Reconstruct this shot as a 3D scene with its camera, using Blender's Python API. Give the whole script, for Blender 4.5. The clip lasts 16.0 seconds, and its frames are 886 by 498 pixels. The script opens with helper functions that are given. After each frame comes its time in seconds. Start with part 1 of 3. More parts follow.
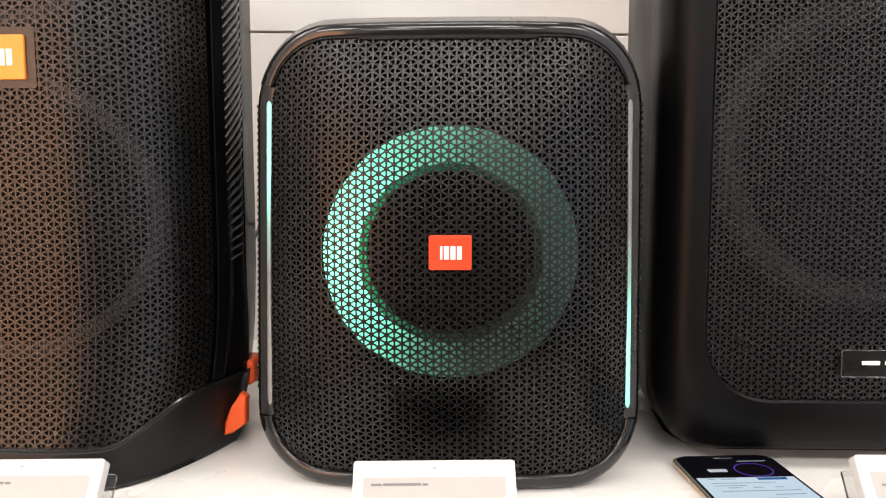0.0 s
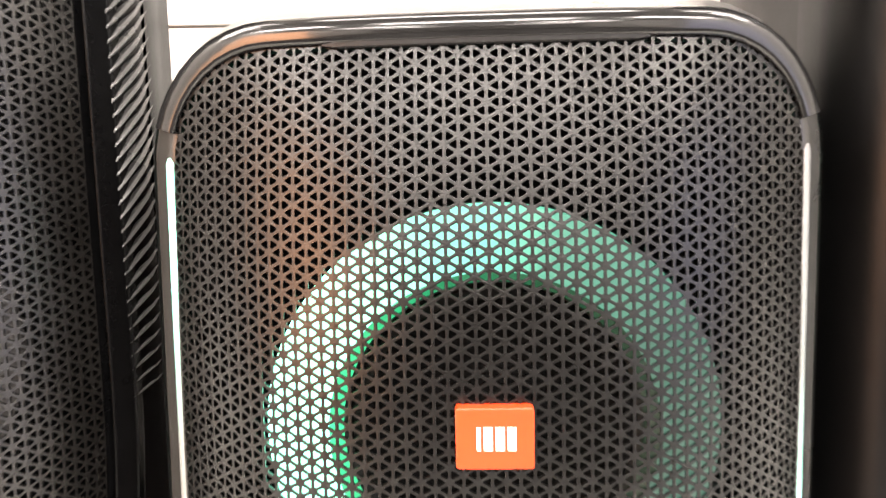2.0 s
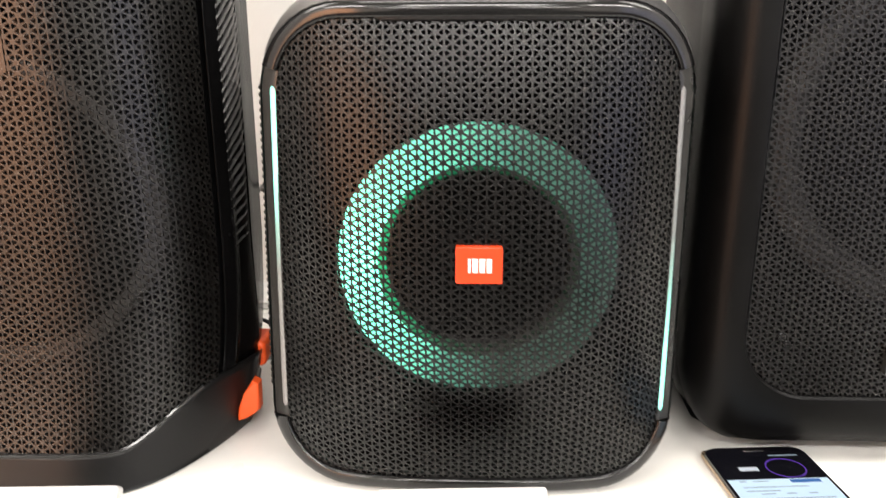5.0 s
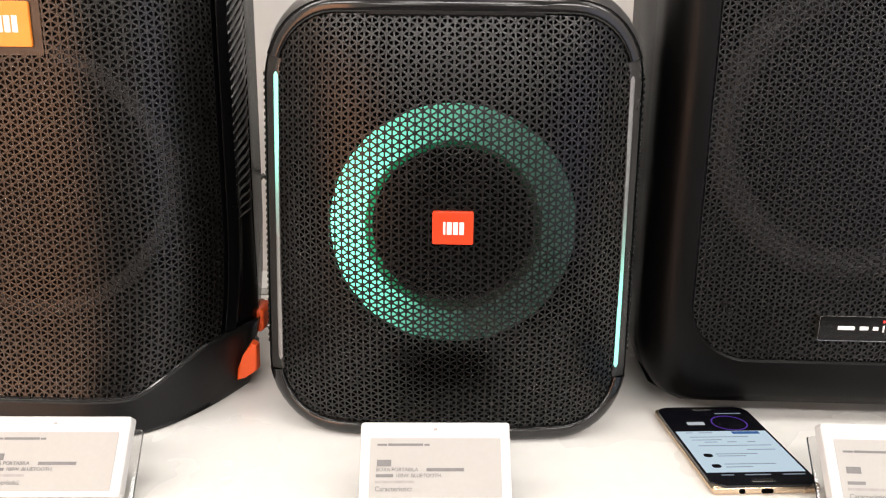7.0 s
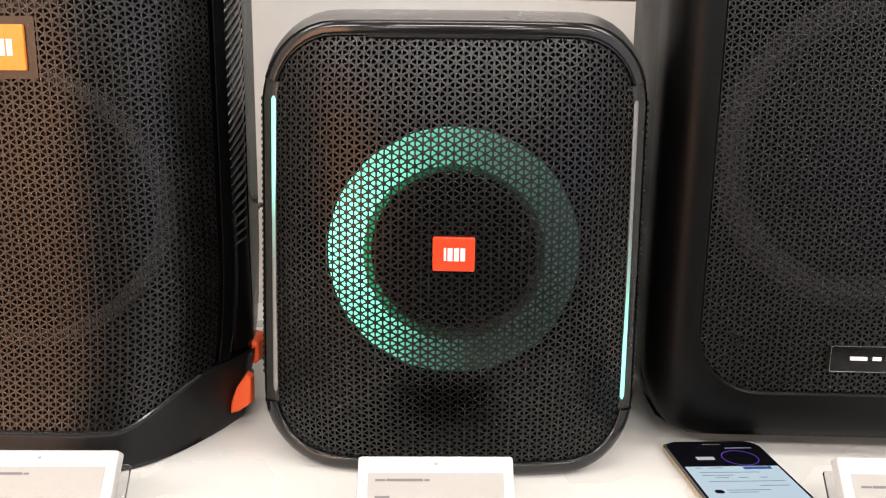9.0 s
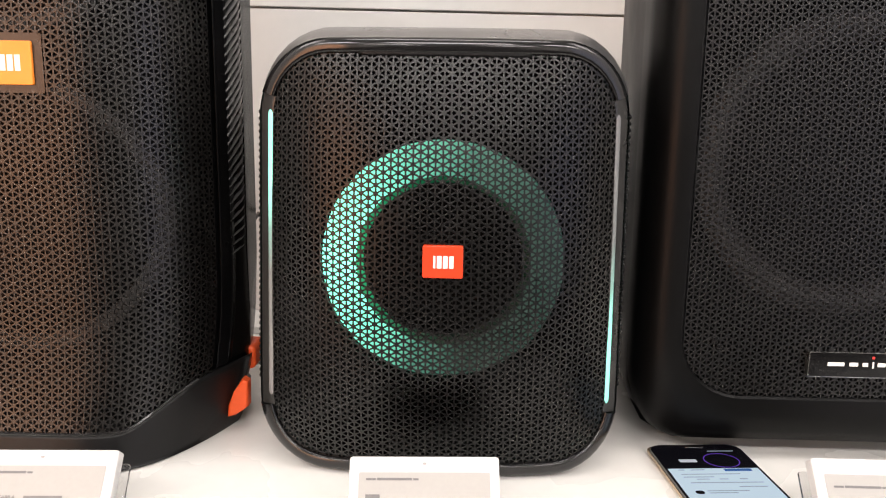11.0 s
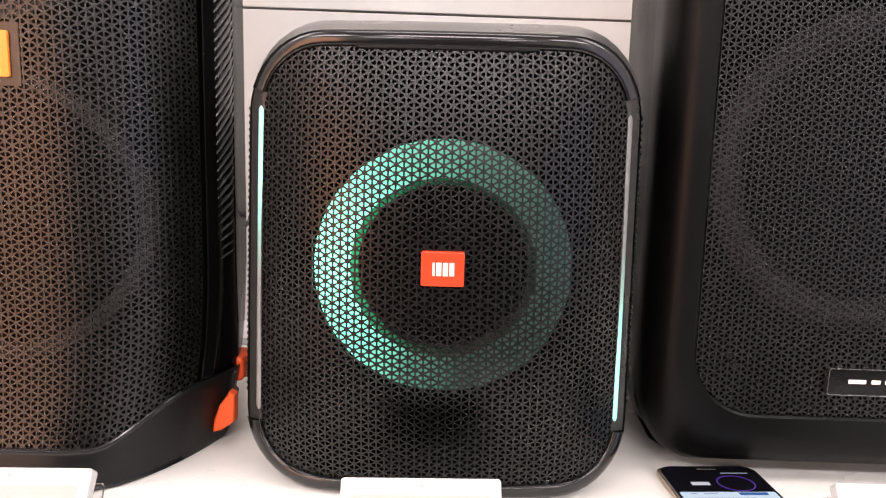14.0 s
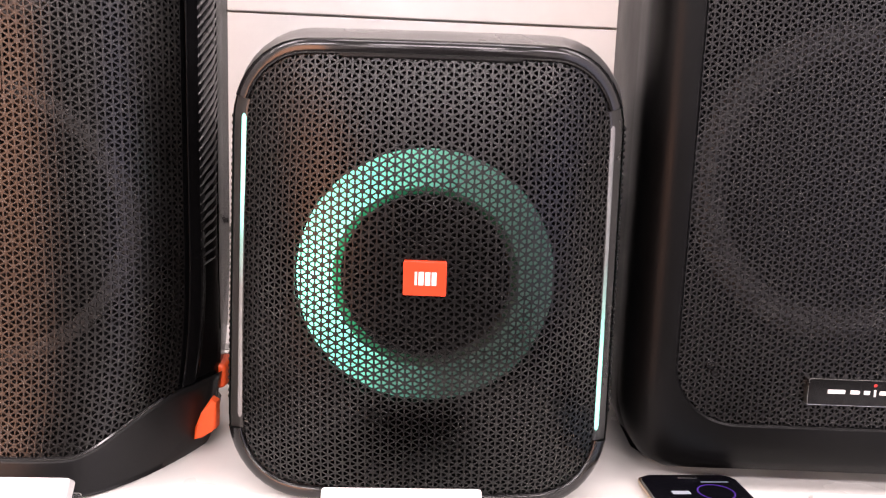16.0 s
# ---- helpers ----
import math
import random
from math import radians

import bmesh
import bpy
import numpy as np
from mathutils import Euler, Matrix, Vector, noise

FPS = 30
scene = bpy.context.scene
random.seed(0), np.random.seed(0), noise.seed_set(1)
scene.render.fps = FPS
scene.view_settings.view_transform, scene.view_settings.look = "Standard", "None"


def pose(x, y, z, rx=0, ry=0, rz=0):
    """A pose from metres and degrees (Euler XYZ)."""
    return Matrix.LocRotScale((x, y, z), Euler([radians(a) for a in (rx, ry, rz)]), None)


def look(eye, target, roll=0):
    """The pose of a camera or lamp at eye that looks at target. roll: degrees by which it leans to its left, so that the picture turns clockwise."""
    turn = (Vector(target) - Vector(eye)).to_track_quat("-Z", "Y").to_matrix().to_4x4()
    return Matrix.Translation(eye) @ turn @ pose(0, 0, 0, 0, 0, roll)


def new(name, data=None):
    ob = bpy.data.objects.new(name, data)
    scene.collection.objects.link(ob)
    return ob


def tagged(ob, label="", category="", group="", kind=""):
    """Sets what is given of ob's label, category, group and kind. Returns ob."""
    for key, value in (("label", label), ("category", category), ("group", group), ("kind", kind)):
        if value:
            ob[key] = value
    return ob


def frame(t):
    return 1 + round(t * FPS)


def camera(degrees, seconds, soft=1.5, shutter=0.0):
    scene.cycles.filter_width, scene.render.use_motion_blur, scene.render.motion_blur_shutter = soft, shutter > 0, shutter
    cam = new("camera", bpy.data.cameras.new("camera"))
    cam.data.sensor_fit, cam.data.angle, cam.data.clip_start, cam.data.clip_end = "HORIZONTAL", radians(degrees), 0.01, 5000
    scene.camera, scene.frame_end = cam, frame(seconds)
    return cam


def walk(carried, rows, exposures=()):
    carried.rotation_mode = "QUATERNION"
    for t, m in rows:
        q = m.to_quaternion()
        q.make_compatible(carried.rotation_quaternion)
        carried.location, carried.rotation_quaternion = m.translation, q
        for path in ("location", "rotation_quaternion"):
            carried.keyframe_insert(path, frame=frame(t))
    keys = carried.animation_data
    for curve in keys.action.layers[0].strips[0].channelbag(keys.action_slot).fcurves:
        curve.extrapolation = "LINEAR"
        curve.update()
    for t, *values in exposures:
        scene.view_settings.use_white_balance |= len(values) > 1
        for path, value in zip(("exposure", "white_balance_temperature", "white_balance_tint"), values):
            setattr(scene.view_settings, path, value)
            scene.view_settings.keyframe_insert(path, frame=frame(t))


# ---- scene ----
cam = camera(62.8, 16.0, soft=1.2, shutter=0.9)
PATH = [
    (0, (0.014, -0.532, 0.227), (-0.051, 1.458, 0.036), -0.1),
    (0.5, (0.012, -0.513, 0.225), (-0.05, 1.476, 0.024), 0.0),
    (1, (0.009, -0.492, 0.212), (-0.056, 1.497, 0.009), 0.0),
    (1.5, (-0.003, -0.4, 0.248), (-0.085, 1.584, 0.011), -0.8),
    (2, (-0.004, -0.304, 0.278), (-0.085, 1.681, 0.045), -1.3),
    (2.5, (0.017, -0.294, 0.275), (-0.106, 1.682, -0.002), -1.5),
    (3, (0.005, -0.354, 0.291), (-0.075, 1.61, -0.078), -0.9),
    (3.5, (0.0, -0.41, 0.319), (-0.095, 1.532, -0.148), -0.8),
    (4, (-0.01, -0.46, 0.366), (-0.092, 1.486, -0.091), -1.1),
    (4.5, (-0.022, -0.469, 0.338), (-0.1, 1.47, -0.147), -0.7),
    (5, (-0.006, -0.473, 0.306), (-0.065, 1.454, -0.228), -0.1),
    (7.5, (0.012, -0.552, 0.282), (-0.038, 1.397, -0.165), 0.9),
    (8, (0.015, -0.552, 0.28), (-0.032, 1.402, -0.142), 1.0),
    (8.5, (0.012, -0.546, 0.279), (-0.038, 1.414, -0.115), 0.9),
    (9, (0.008, -0.533, 0.274), (-0.042, 1.431, -0.1), 0.8),
    (11.5, (0.018, -0.555, 0.278), (-0.032, 1.416, -0.062), 1.0),
    (12, (0.019, -0.554, 0.282), (-0.032, 1.418, -0.05), 1.1),
    (12.5, (0.015, -0.551, 0.279), (-0.038, 1.422, -0.047), 1.2),
    (13, (0.016, -0.543, 0.27), (-0.033, 1.431, -0.048), 1.3),
    (13.5, (0.014, -0.536, 0.268), (-0.032, 1.438, -0.052), 1.4),
    (14, (0.013, -0.522, 0.266), (-0.029, 1.453, -0.044), 1.5),
    (14.5, (0.012, -0.506, 0.263), (-0.023, 1.469, -0.05), 1.6),
    (15, (0.011, -0.492, 0.26), (-0.013, 1.485, -0.046), 1.8),
    (15.5, (0.014, -0.503, 0.263), (-0.004, 1.474, -0.04), 1.9),
    (16, (0.017, -0.521, 0.271), (0.006, 1.456, -0.033), 2.0),
]
walk(
    cam,
    [(t, look(eye, target, roll)) for t, eye, target, roll in PATH],
    [(0, -0.54, 6500, 14), (1.0, -0.5, 6500, 16), (1.5, 0.26, 6500, 13), (2.0, 1.02, 6800, 14), (2.5, 1.48, 6800, 17), (3.0, 1.74, 6800, 16), (3.5, 1.6, 6800, 15), (4.0, 1.12, 6800, 14), (4.5, 0.46, 6500, 13), (5.0, -0.1, 6500, 11), (6.2, -0.45, 6500, 12), (7.5, -0.7, 6500, 13), (9.0, -0.64, 6500, 13), (11.5, -0.6, 6500, 15), (13.0, -0.55, 6500, 17), (14.5, -0.33, 6500, 23), (16.0, -0.2, 6500, 27)],
)

# ---- light ----
world = bpy.data.worlds.new("world")
scene.world = world
world.use_nodes = True
world.node_tree.nodes["Background"].inputs[0].default_value = (1.0, 0.95, 0.9, 1)
world.node_tree.nodes["Background"].inputs[1].default_value = 0.02


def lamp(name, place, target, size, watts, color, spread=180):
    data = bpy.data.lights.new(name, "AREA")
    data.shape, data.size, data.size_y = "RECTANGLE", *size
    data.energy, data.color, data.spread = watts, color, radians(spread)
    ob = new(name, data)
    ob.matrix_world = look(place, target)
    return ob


CEILING = 1.95
# Out of view; the pair at x 1.95 is added to brighten the grille edges.
for lx, ly, wide, watts in ((-1.5, -0.3, 0.22, 13), (0.0, -0.3, 0.22, 17.5), (1.5, -0.3, 0.22, 12), (-1.95, -0.7, 0.3, 30), (1.95, -0.7, 0.3, 29), (-1.75, -2.3, 0.5, 70), (0.0, -2.4, 0.5, 72), (1.75, -2.3, 0.5, 62), (-1.2, -5.0, 0.6, 110), (1.2, -5.0, 0.6, 105), (-1.2, -8.0, 0.6, 110), (1.2, -8.0, 0.6, 100)):
    lamp("shop_lamp", (lx, ly, CEILING - 0.04), (lx, ly, 0), (1.2, wide), watts, (1.0, 0.955, 0.9))
# Unseen coloured lamps added for the warm and blue tints on the grilles.
lamp("warm_tint_lamp", (-1.45, -1.75, 0.28), (-0.3, 0, 0.25), (0.9, 1.2), 4.3, (1.0, 0.43, 0.18), 70)
lamp("cool_tint_lamp", (1.5, -1.3, 0.3), (0.05, 0, 0.15), (0.9, 1.1), 3.1, (0.34, 0.45, 1.0))


# ---- materials ----
def material(name, color, rough, metal=0.0, vary=0.15, scale=60.0, bump=0.0, bump_scale=900.0, wear=0.06, coat=0.0, spec=0.5):
    m = bpy.data.materials.new(name)
    m.use_nodes = True
    nt = m.node_tree
    b = nt.nodes["Principled BSDF"]
    co = nt.nodes.new("ShaderNodeTexCoord")
    big = nt.nodes.new("ShaderNodeTexNoise")
    big.inputs["Scale"].default_value, big.inputs["Detail"].default_value = scale * 0.2, 5
    fine = nt.nodes.new("ShaderNodeTexNoise")
    fine.inputs["Scale"].default_value, fine.inputs["Detail"].default_value = scale * 6, 3
    for n in (big, fine):
        nt.links.new(co.outputs["Object"], n.inputs["Vector"])
    both = nt.nodes.new("ShaderNodeMath")
    both.operation = "ADD"
    nt.links.new(big.outputs["Fac"], both.inputs[0])
    nt.links.new(fine.outputs["Fac"], both.inputs[1])
    ramp = nt.nodes.new("ShaderNodeMapRange")
    ramp.inputs[1].default_value, ramp.inputs[2].default_value = 0.6, 1.4
    ramp.inputs[3].default_value, ramp.inputs[4].default_value = 1 - vary, 1 + vary
    nt.links.new(both.outputs[0], ramp.inputs[0])
    mul = nt.nodes.new("ShaderNodeVectorMath")
    mul.operation = "SCALE"
    mul.inputs[0].default_value = color
    nt.links.new(ramp.outputs[0], mul.inputs["Scale"])
    nt.links.new(mul.outputs[0], b.inputs["Base Color"])
    rr = nt.nodes.new("ShaderNodeMapRange")
    rr.inputs[1].default_value, rr.inputs[2].default_value = 0.3, 0.7
    rr.inputs[3].default_value, rr.inputs[4].default_value = max(0.02, rough - wear), min(1, rough + wear)
    nt.links.new(big.outputs["Fac"], rr.inputs[0])
    nt.links.new(rr.outputs[0], b.inputs["Roughness"])
    b.inputs["Metallic"].default_value = metal
    b.inputs["Coat Weight"].default_value = coat
    b.inputs["Specular IOR Level"].default_value = spec
    if bump:
        grain = nt.nodes.new("ShaderNodeTexNoise")
        grain.inputs["Scale"].default_value, grain.inputs["Detail"].default_value = bump_scale, 2
        nt.links.new(co.outputs["Object"], grain.inputs["Vector"])
        bn = nt.nodes.new("ShaderNodeBump")
        bn.inputs["Strength"].default_value, bn.inputs["Distance"].default_value = bump, 0.0004
        nt.links.new(grain.outputs["Fac"], bn.inputs["Height"])
        nt.links.new(bn.outputs["Normal"], b.inputs["Normal"])
    return m


def lit(name, color, strength, base=(0.3, 0.3, 0.3), rough=0.4):
    m = material(name, base, rough, vary=0.05)
    b = m.node_tree.nodes["Principled BSDF"]
    b.inputs["Emission Color"].default_value = (*color, 1)
    b.inputs["Emission Strength"].default_value = strength
    return m


def glow_ramp(m, socket, stops):
    """Lets the glow of an LED strip run along its stops of (position, level)."""
    nt = m.node_tree
    ramp = nt.nodes.new("ShaderNodeValToRGB")
    el = ramp.color_ramp.elements
    while len(el) > 1:
        el.remove(el[-1])
    el[0].position, el[0].color = stops[0][0], (stops[0][1],) * 3 + (1,)
    for p, v in stops[1:]:
        el.new(p).color = (v, v, v, 1)
    nt.links.new(socket, ramp.inputs[0])
    b = nt.nodes["Principled BSDF"]
    mul = nt.nodes.new("ShaderNodeMath")
    mul.operation = "MULTIPLY"
    mul.inputs[1].default_value = b.inputs["Emission Strength"].default_value
    nt.links.new(ramp.outputs[0], mul.inputs[0])
    nt.links.new(mul.outputs[0], b.inputs["Emission Strength"])


GRILLE = material("grille_metal", (0.0022, 0.00215, 0.0021), 0.29, metal=0.0, vary=0.2, bump=0.25, bump_scale=1500, spec=0.4)
GRILLE_WARM = material("grille_metal_tall", (0.006, 0.0056, 0.005), 0.3, vary=0.2, bump=0.25, bump_scale=1500, spec=0.53)
GRILLE_FLAT = material("grille_metal_wide", (0.006, 0.0058, 0.0056), 0.38, vary=0.2, bump=0.25, bump_scale=1500, spec=0.36)
INSIDE = material("inside_black", (0.0012, 0.0012, 0.0013), 0.9, spec=0.02)
CONE = material("cone_paper", (0.004, 0.004, 0.0042), 0.8, bump=0.2, spec=0.08)
RUBBER = material("rubber_surround", (0.075, 0.074, 0.073), 0.5)
GLOSS = material("gloss_black", (0.006, 0.006, 0.0062), 0.14, vary=0.1, wear=0.05, coat=0.12, spec=0.5)
PLATE = material("plate_black", (0.004, 0.004, 0.0042), 0.15, vary=0.05, spec=0.25)
SATIN = material("satin_black", (0.065, 0.0645, 0.064), 0.3, vary=0.12, bump=0.1, bump_scale=2500)
PLASTIC = material("black_plastic", (0.006, 0.006, 0.0062), 0.4, vary=0.15, bump=0.2, bump_scale=2200, spec=0.25)
SMOOTH = material("smooth_black", (0.003, 0.003, 0.0032), 0.26, vary=0.1, spec=0.09)
SIDE_RIM = material("side_rim_black", (0.018, 0.018, 0.017), 0.3, vary=0.12, bump=0.1, bump_scale=2500)
WIDE_BODY = material("wide_body_plastic", (0.002, 0.002, 0.002), 0.4, vary=0.15, bump=0.15, bump_scale=2500, spec=0.13)
DIFFUSER = material("diffuser", (0.055, 0.052, 0.049), 0.5, vary=0.05)
BADGE = material("orange_badge", (0.68, 0.05, 0.01), 0.35, vary=0.04)
BADGE_AMBER = material("amber_badge", (0.95, 0.28, 0.03), 0.35, vary=0.04)
ORANGE = material("orange_plastic", (0.85, 0.1, 0.015), 0.45, vary=0.06)
PRINT = material("white_print", (0.85, 0.84, 0.8), 0.5, vary=0.03)
SILVER = material("silver", (0.36, 0.36, 0.35), 0.28, metal=1.0)
RED = material("red_dot", (0.8, 0.03, 0.02), 0.4)
LAMINATE = material("white_laminate", (0.78, 0.77, 0.73), 0.28, vary=0.03, scale=12, wear=0.1)
PANEL = material("white_panel", (0.66, 0.65, 0.625), 0.45, vary=0.03, scale=8)
JOINT = material("panel_joint", (0.42, 0.4, 0.37), 0.7)
TAG = material("tag_plastic", (0.64, 0.64, 0.63), 0.35, vary=0.03)
PAPER = material("tag_paper", (0.37, 0.365, 0.345), 0.55, vary=0.03)
INK = material("tag_ink", (0.16, 0.16, 0.16), 0.6)
INK_PALE = material("tag_ink_pale", (0.3, 0.29, 0.28), 0.6)
CABLE = material("cable_rubber", (0.012, 0.012, 0.012), 0.5)
PHONE_RIM = material("phone_gold", (0.62, 0.48, 0.34), 0.25, metal=0.9, vary=0.05)
PHONE_GLASS = material("phone_glass", (0.004, 0.004, 0.006), 0.06, vary=0.02)
PAINT = material("room_paint", (0.22, 0.215, 0.205), 0.8, scale=6)
PAINT_CEILING = material("ceiling_paint", (0.7, 0.69, 0.67), 0.8, scale=6)
PAINT_PALE = material("room_paint_pale", (0.72, 0.7, 0.67), 0.7, scale=6)
FLOOR = material("room_floor", (0.04, 0.039, 0.038), 0.4, scale=6)
SCREEN = lit("screen_light", (0.66, 0.84, 0.95), 1.15, (0.02, 0.02, 0.02), 0.1)
SCREEN_BLUE = lit("screen_blue", (0.03, 0.16, 0.5), 0.9, (0.02, 0.02, 0.02), 0.1)
SCREEN_GREY = lit("screen_grey", (0.4, 0.5, 0.58), 0.8, (0.02, 0.02, 0.02), 0.1)
SCREEN_WHITE = lit("screen_white", (0.8, 0.85, 0.9), 0.9, (0.02, 0.02, 0.02), 0.1)
SCREEN_VIOLET = lit("screen_violet", (0.16, 0.05, 0.6), 0.9, (0.02, 0.02, 0.02), 0.1)
ACRYLIC = bpy.data.materials.new("clear_acrylic")
ACRYLIC.use_nodes = True
_b = ACRYLIC.node_tree.nodes["Principled BSDF"]
_b.inputs["Transmission Weight"].default_value, _b.inputs["Roughness"].default_value, _b.inputs["IOR"].default_value = 1.0, 0.04, 1.49

RING_STOPS = [(0.0, 1.0), (0.1, 0.62), (0.2, 0.24), (0.3, 0.07), (0.42, 0.025), (0.52, 0.02), (0.62, 0.015), (0.72, 0.015), (0.8, 0.09), (0.9, 0.55), (1.0, 1.0)]


def ring_glow(name, color, strength):
    """Glow of an LED ring and of its spill, run round the ring's own centre."""
    m = lit(name, color, strength, (0.08, 0.08, 0.08), 0.5)
    nt = m.node_tree
    co = nt.nodes.new("ShaderNodeTexCoord")
    grad = nt.nodes.new("ShaderNodeTexGradient")
    grad.gradient_type = "RADIAL"
    turn = nt.nodes.new("ShaderNodeMapping")
    turn.inputs["Rotation"].default_value = (radians(90), 0, 0)
    nt.links.new(co.outputs["Object"], turn.inputs["Vector"])
    nt.links.new(turn.outputs[0], grad.inputs["Vector"])
    glow_ramp(m, grad.outputs["Fac"], RING_STOPS)
    return m


RING = ring_glow("led_ring", (0.22, 1.0, 0.68), 4.3)
# Green spill of the ring on its inner edge, put in as emission.
RING_SPILL = ring_glow("ring_spill_glow", (0.03, 1.0, 0.4), 0.7)


def strip_glow(name, stops):
    m = lit(name, (0.22, 1.0, 0.75), 2.2, (0.2, 0.2, 0.2), 0.35)
    co = m.node_tree.nodes.new("ShaderNodeTexCoord")
    sep = m.node_tree.nodes.new("ShaderNodeSeparateXYZ")
    m.node_tree.links.new(co.outputs["Generated"], sep.inputs[0])
    glow_ramp(m, sep.outputs["Z"], stops)
    return m


STRIP_LEFT = strip_glow("led_strip_upper", [(0.0, 0.0), (0.45, 0.02), (0.6, 0.25), (0.75, 1.0), (1.0, 0.9)])
STRIP_RIGHT = strip_glow("led_strip_lower", [(0.0, 0.9), (0.25, 1.0), (0.42, 0.25), (0.58, 0.02), (1.0, 0.0)])


# ---- mesh helpers ----
def mesh_of(name, verts, faces, m, smooth=False):
    me = bpy.data.meshes.new(name)
    me.from_pydata([tuple(v) for v in verts], [], faces)
    me.materials.append(m)
    if smooth:
        me.polygons.foreach_set("use_smooth", [True] * len(me.polygons))
    me.update()
    return me


def part(name, data, parent=None, label=""):
    ob = new(name, data)
    ob.parent = parent
    return tagged(ob, label)


def thing(name, place, label, category, group="", kind=""):
    ob = new(name)
    ob.location = place
    ob.empty_display_size = 0.02
    return tagged(ob, label, category, group, kind)


def bm_mesh(name, bm, m, smooth=False, angle=35, flat_sides=False):
    bmesh.ops.recalc_face_normals(bm, faces=bm.faces)
    bm.normal_update()
    me = bpy.data.meshes.new(name)
    if smooth:
        for f in bm.faces:
            f.smooth = flat_sides is False or max(abs(c) for c in f.normal) < 0.9999
        for e in bm.edges:
            if len(e.link_faces) == 2 and e.calc_face_angle(0) > radians(angle):
                e.smooth = False
    bm.to_mesh(me)
    bm.free()
    me.materials.append(m)
    return me


def block(name, lo, hi, m, bevel=0.0, segments=2):
    bm = bmesh.new()
    bmesh.ops.create_cube(bm, size=1)
    for v in bm.verts:
        v.co = [lo[i] if v.co[i] < 0 else hi[i] for i in range(3)]
    if bevel:
        bmesh.ops.bevel(bm, geom=bm.edges[:], offset=bevel, segments=segments, profile=0.5, affect="EDGES")
    return bm_mesh(name, bm, m, smooth=bevel > 0, flat_sides=True)


def slab(name, outline, y0, y1, m, bevel=0.0, segments=2):
    """A flat outline of (x, z) pulled from y0 back to y1."""
    bm = bmesh.new()
    front = [bm.verts.new((x, y0, z)) for x, z in outline]
    back = [bm.verts.new((x, y1, z)) for x, z in outline]
    f = bm.faces.new(front)
    bm.faces.new(back[::-1])
    n = len(front)
    for i in range(n):
        bm.faces.new((front[(i + 1) % n], front[i], back[i], back[(i + 1) % n]))
    if bevel:
        bmesh.ops.bevel(bm, geom=list(f.edges), offset=bevel, segments=segments, profile=0.5, affect="EDGES")
    return bm_mesh(name, bm, m, smooth=bevel > 0, flat_sides=True)


def rounded(w, h, r, n=5, cx=0.0, cz=0.0):
    pts = []
    for k, (sx, sz) in enumerate(((1, 1), (-1, 1), (-1, -1), (1, -1))):
        for i in range(n + 1):
            a = radians(90 * k + 90 * i / n)
            pts.append((cx + sx * (w / 2 - r) + r * math.cos(a), cz + sz * (h / 2 - r) + r * math.sin(a)))
    return pts


def loft(name, rings, m, close=True, cap_first=False, cap_last=False, smooth=True):
    n = len(rings[0])
    verts = [v for ring in rings for v in ring]
    faces = []
    for a in range(len(rings) - 1):
        for i in range(n if close else n - 1):
            j = (i + 1) % n
            faces.append((a * n + i, a * n + j, (a + 1) * n + j, (a + 1) * n + i))
    if cap_first:
        faces.append(tuple(range(n))[::-1])
    if cap_last:
        faces.append(tuple((len(rings) - 1) * n + i for i in range(n)))
    bm = bmesh.new()
    bv = [bm.verts.new(v) for v in verts]
    for f in faces:
        bm.faces.new([bv[i] for i in f])
    return bm_mesh(name, bm, m, smooth=smooth, angle=40)


def turned(name, profile, m, n=72, center=(0, 0, 0)):
    """A round form about an axis along y, from a profile of (radius, y)."""
    rings = []
    for r, y in profile:
        rings.append([(center[0] + r * math.cos(2 * math.pi * i / n), center[1] + y, center[2] + r * math.sin(2 * math.pi * i / n)) for i in range(n)])
    return loft(name, rings, m)


def tube(name, points, r, m, n=8):
    """A round cable along points."""
    pts = [Vector(p) for p in points]
    fine = []
    for i in range(len(pts) - 1):
        p0, p1, p2, p3 = pts[max(i - 1, 0)], pts[i], pts[i + 1], pts[min(i + 2, len(pts) - 1)]
        for k in range(6):
            t = k / 6
            fine.append(0.5 * (2 * p1 + (p2 - p0) * t + (2 * p0 - 5 * p1 + 4 * p2 - p3) * t * t + (3 * p1 - p0 - 3 * p2 + p3) * t**3))
    fine.append(pts[-1])
    rings = []
    for i, p in enumerate(fine):
        d = (fine[min(i + 1, len(fine) - 1)] - fine[max(i - 1, 0)]).normalized()
        side = d.cross(Vector((0.1, 0.2, 1))).normalized()
        up = side.cross(d)
        rings.append([p + r * (math.cos(2 * math.pi * k / n) * side + math.sin(2 * math.pi * k / n) * up) for k in range(n)])
    return loft(name, rings, m, cap_first=True, cap_last=True)


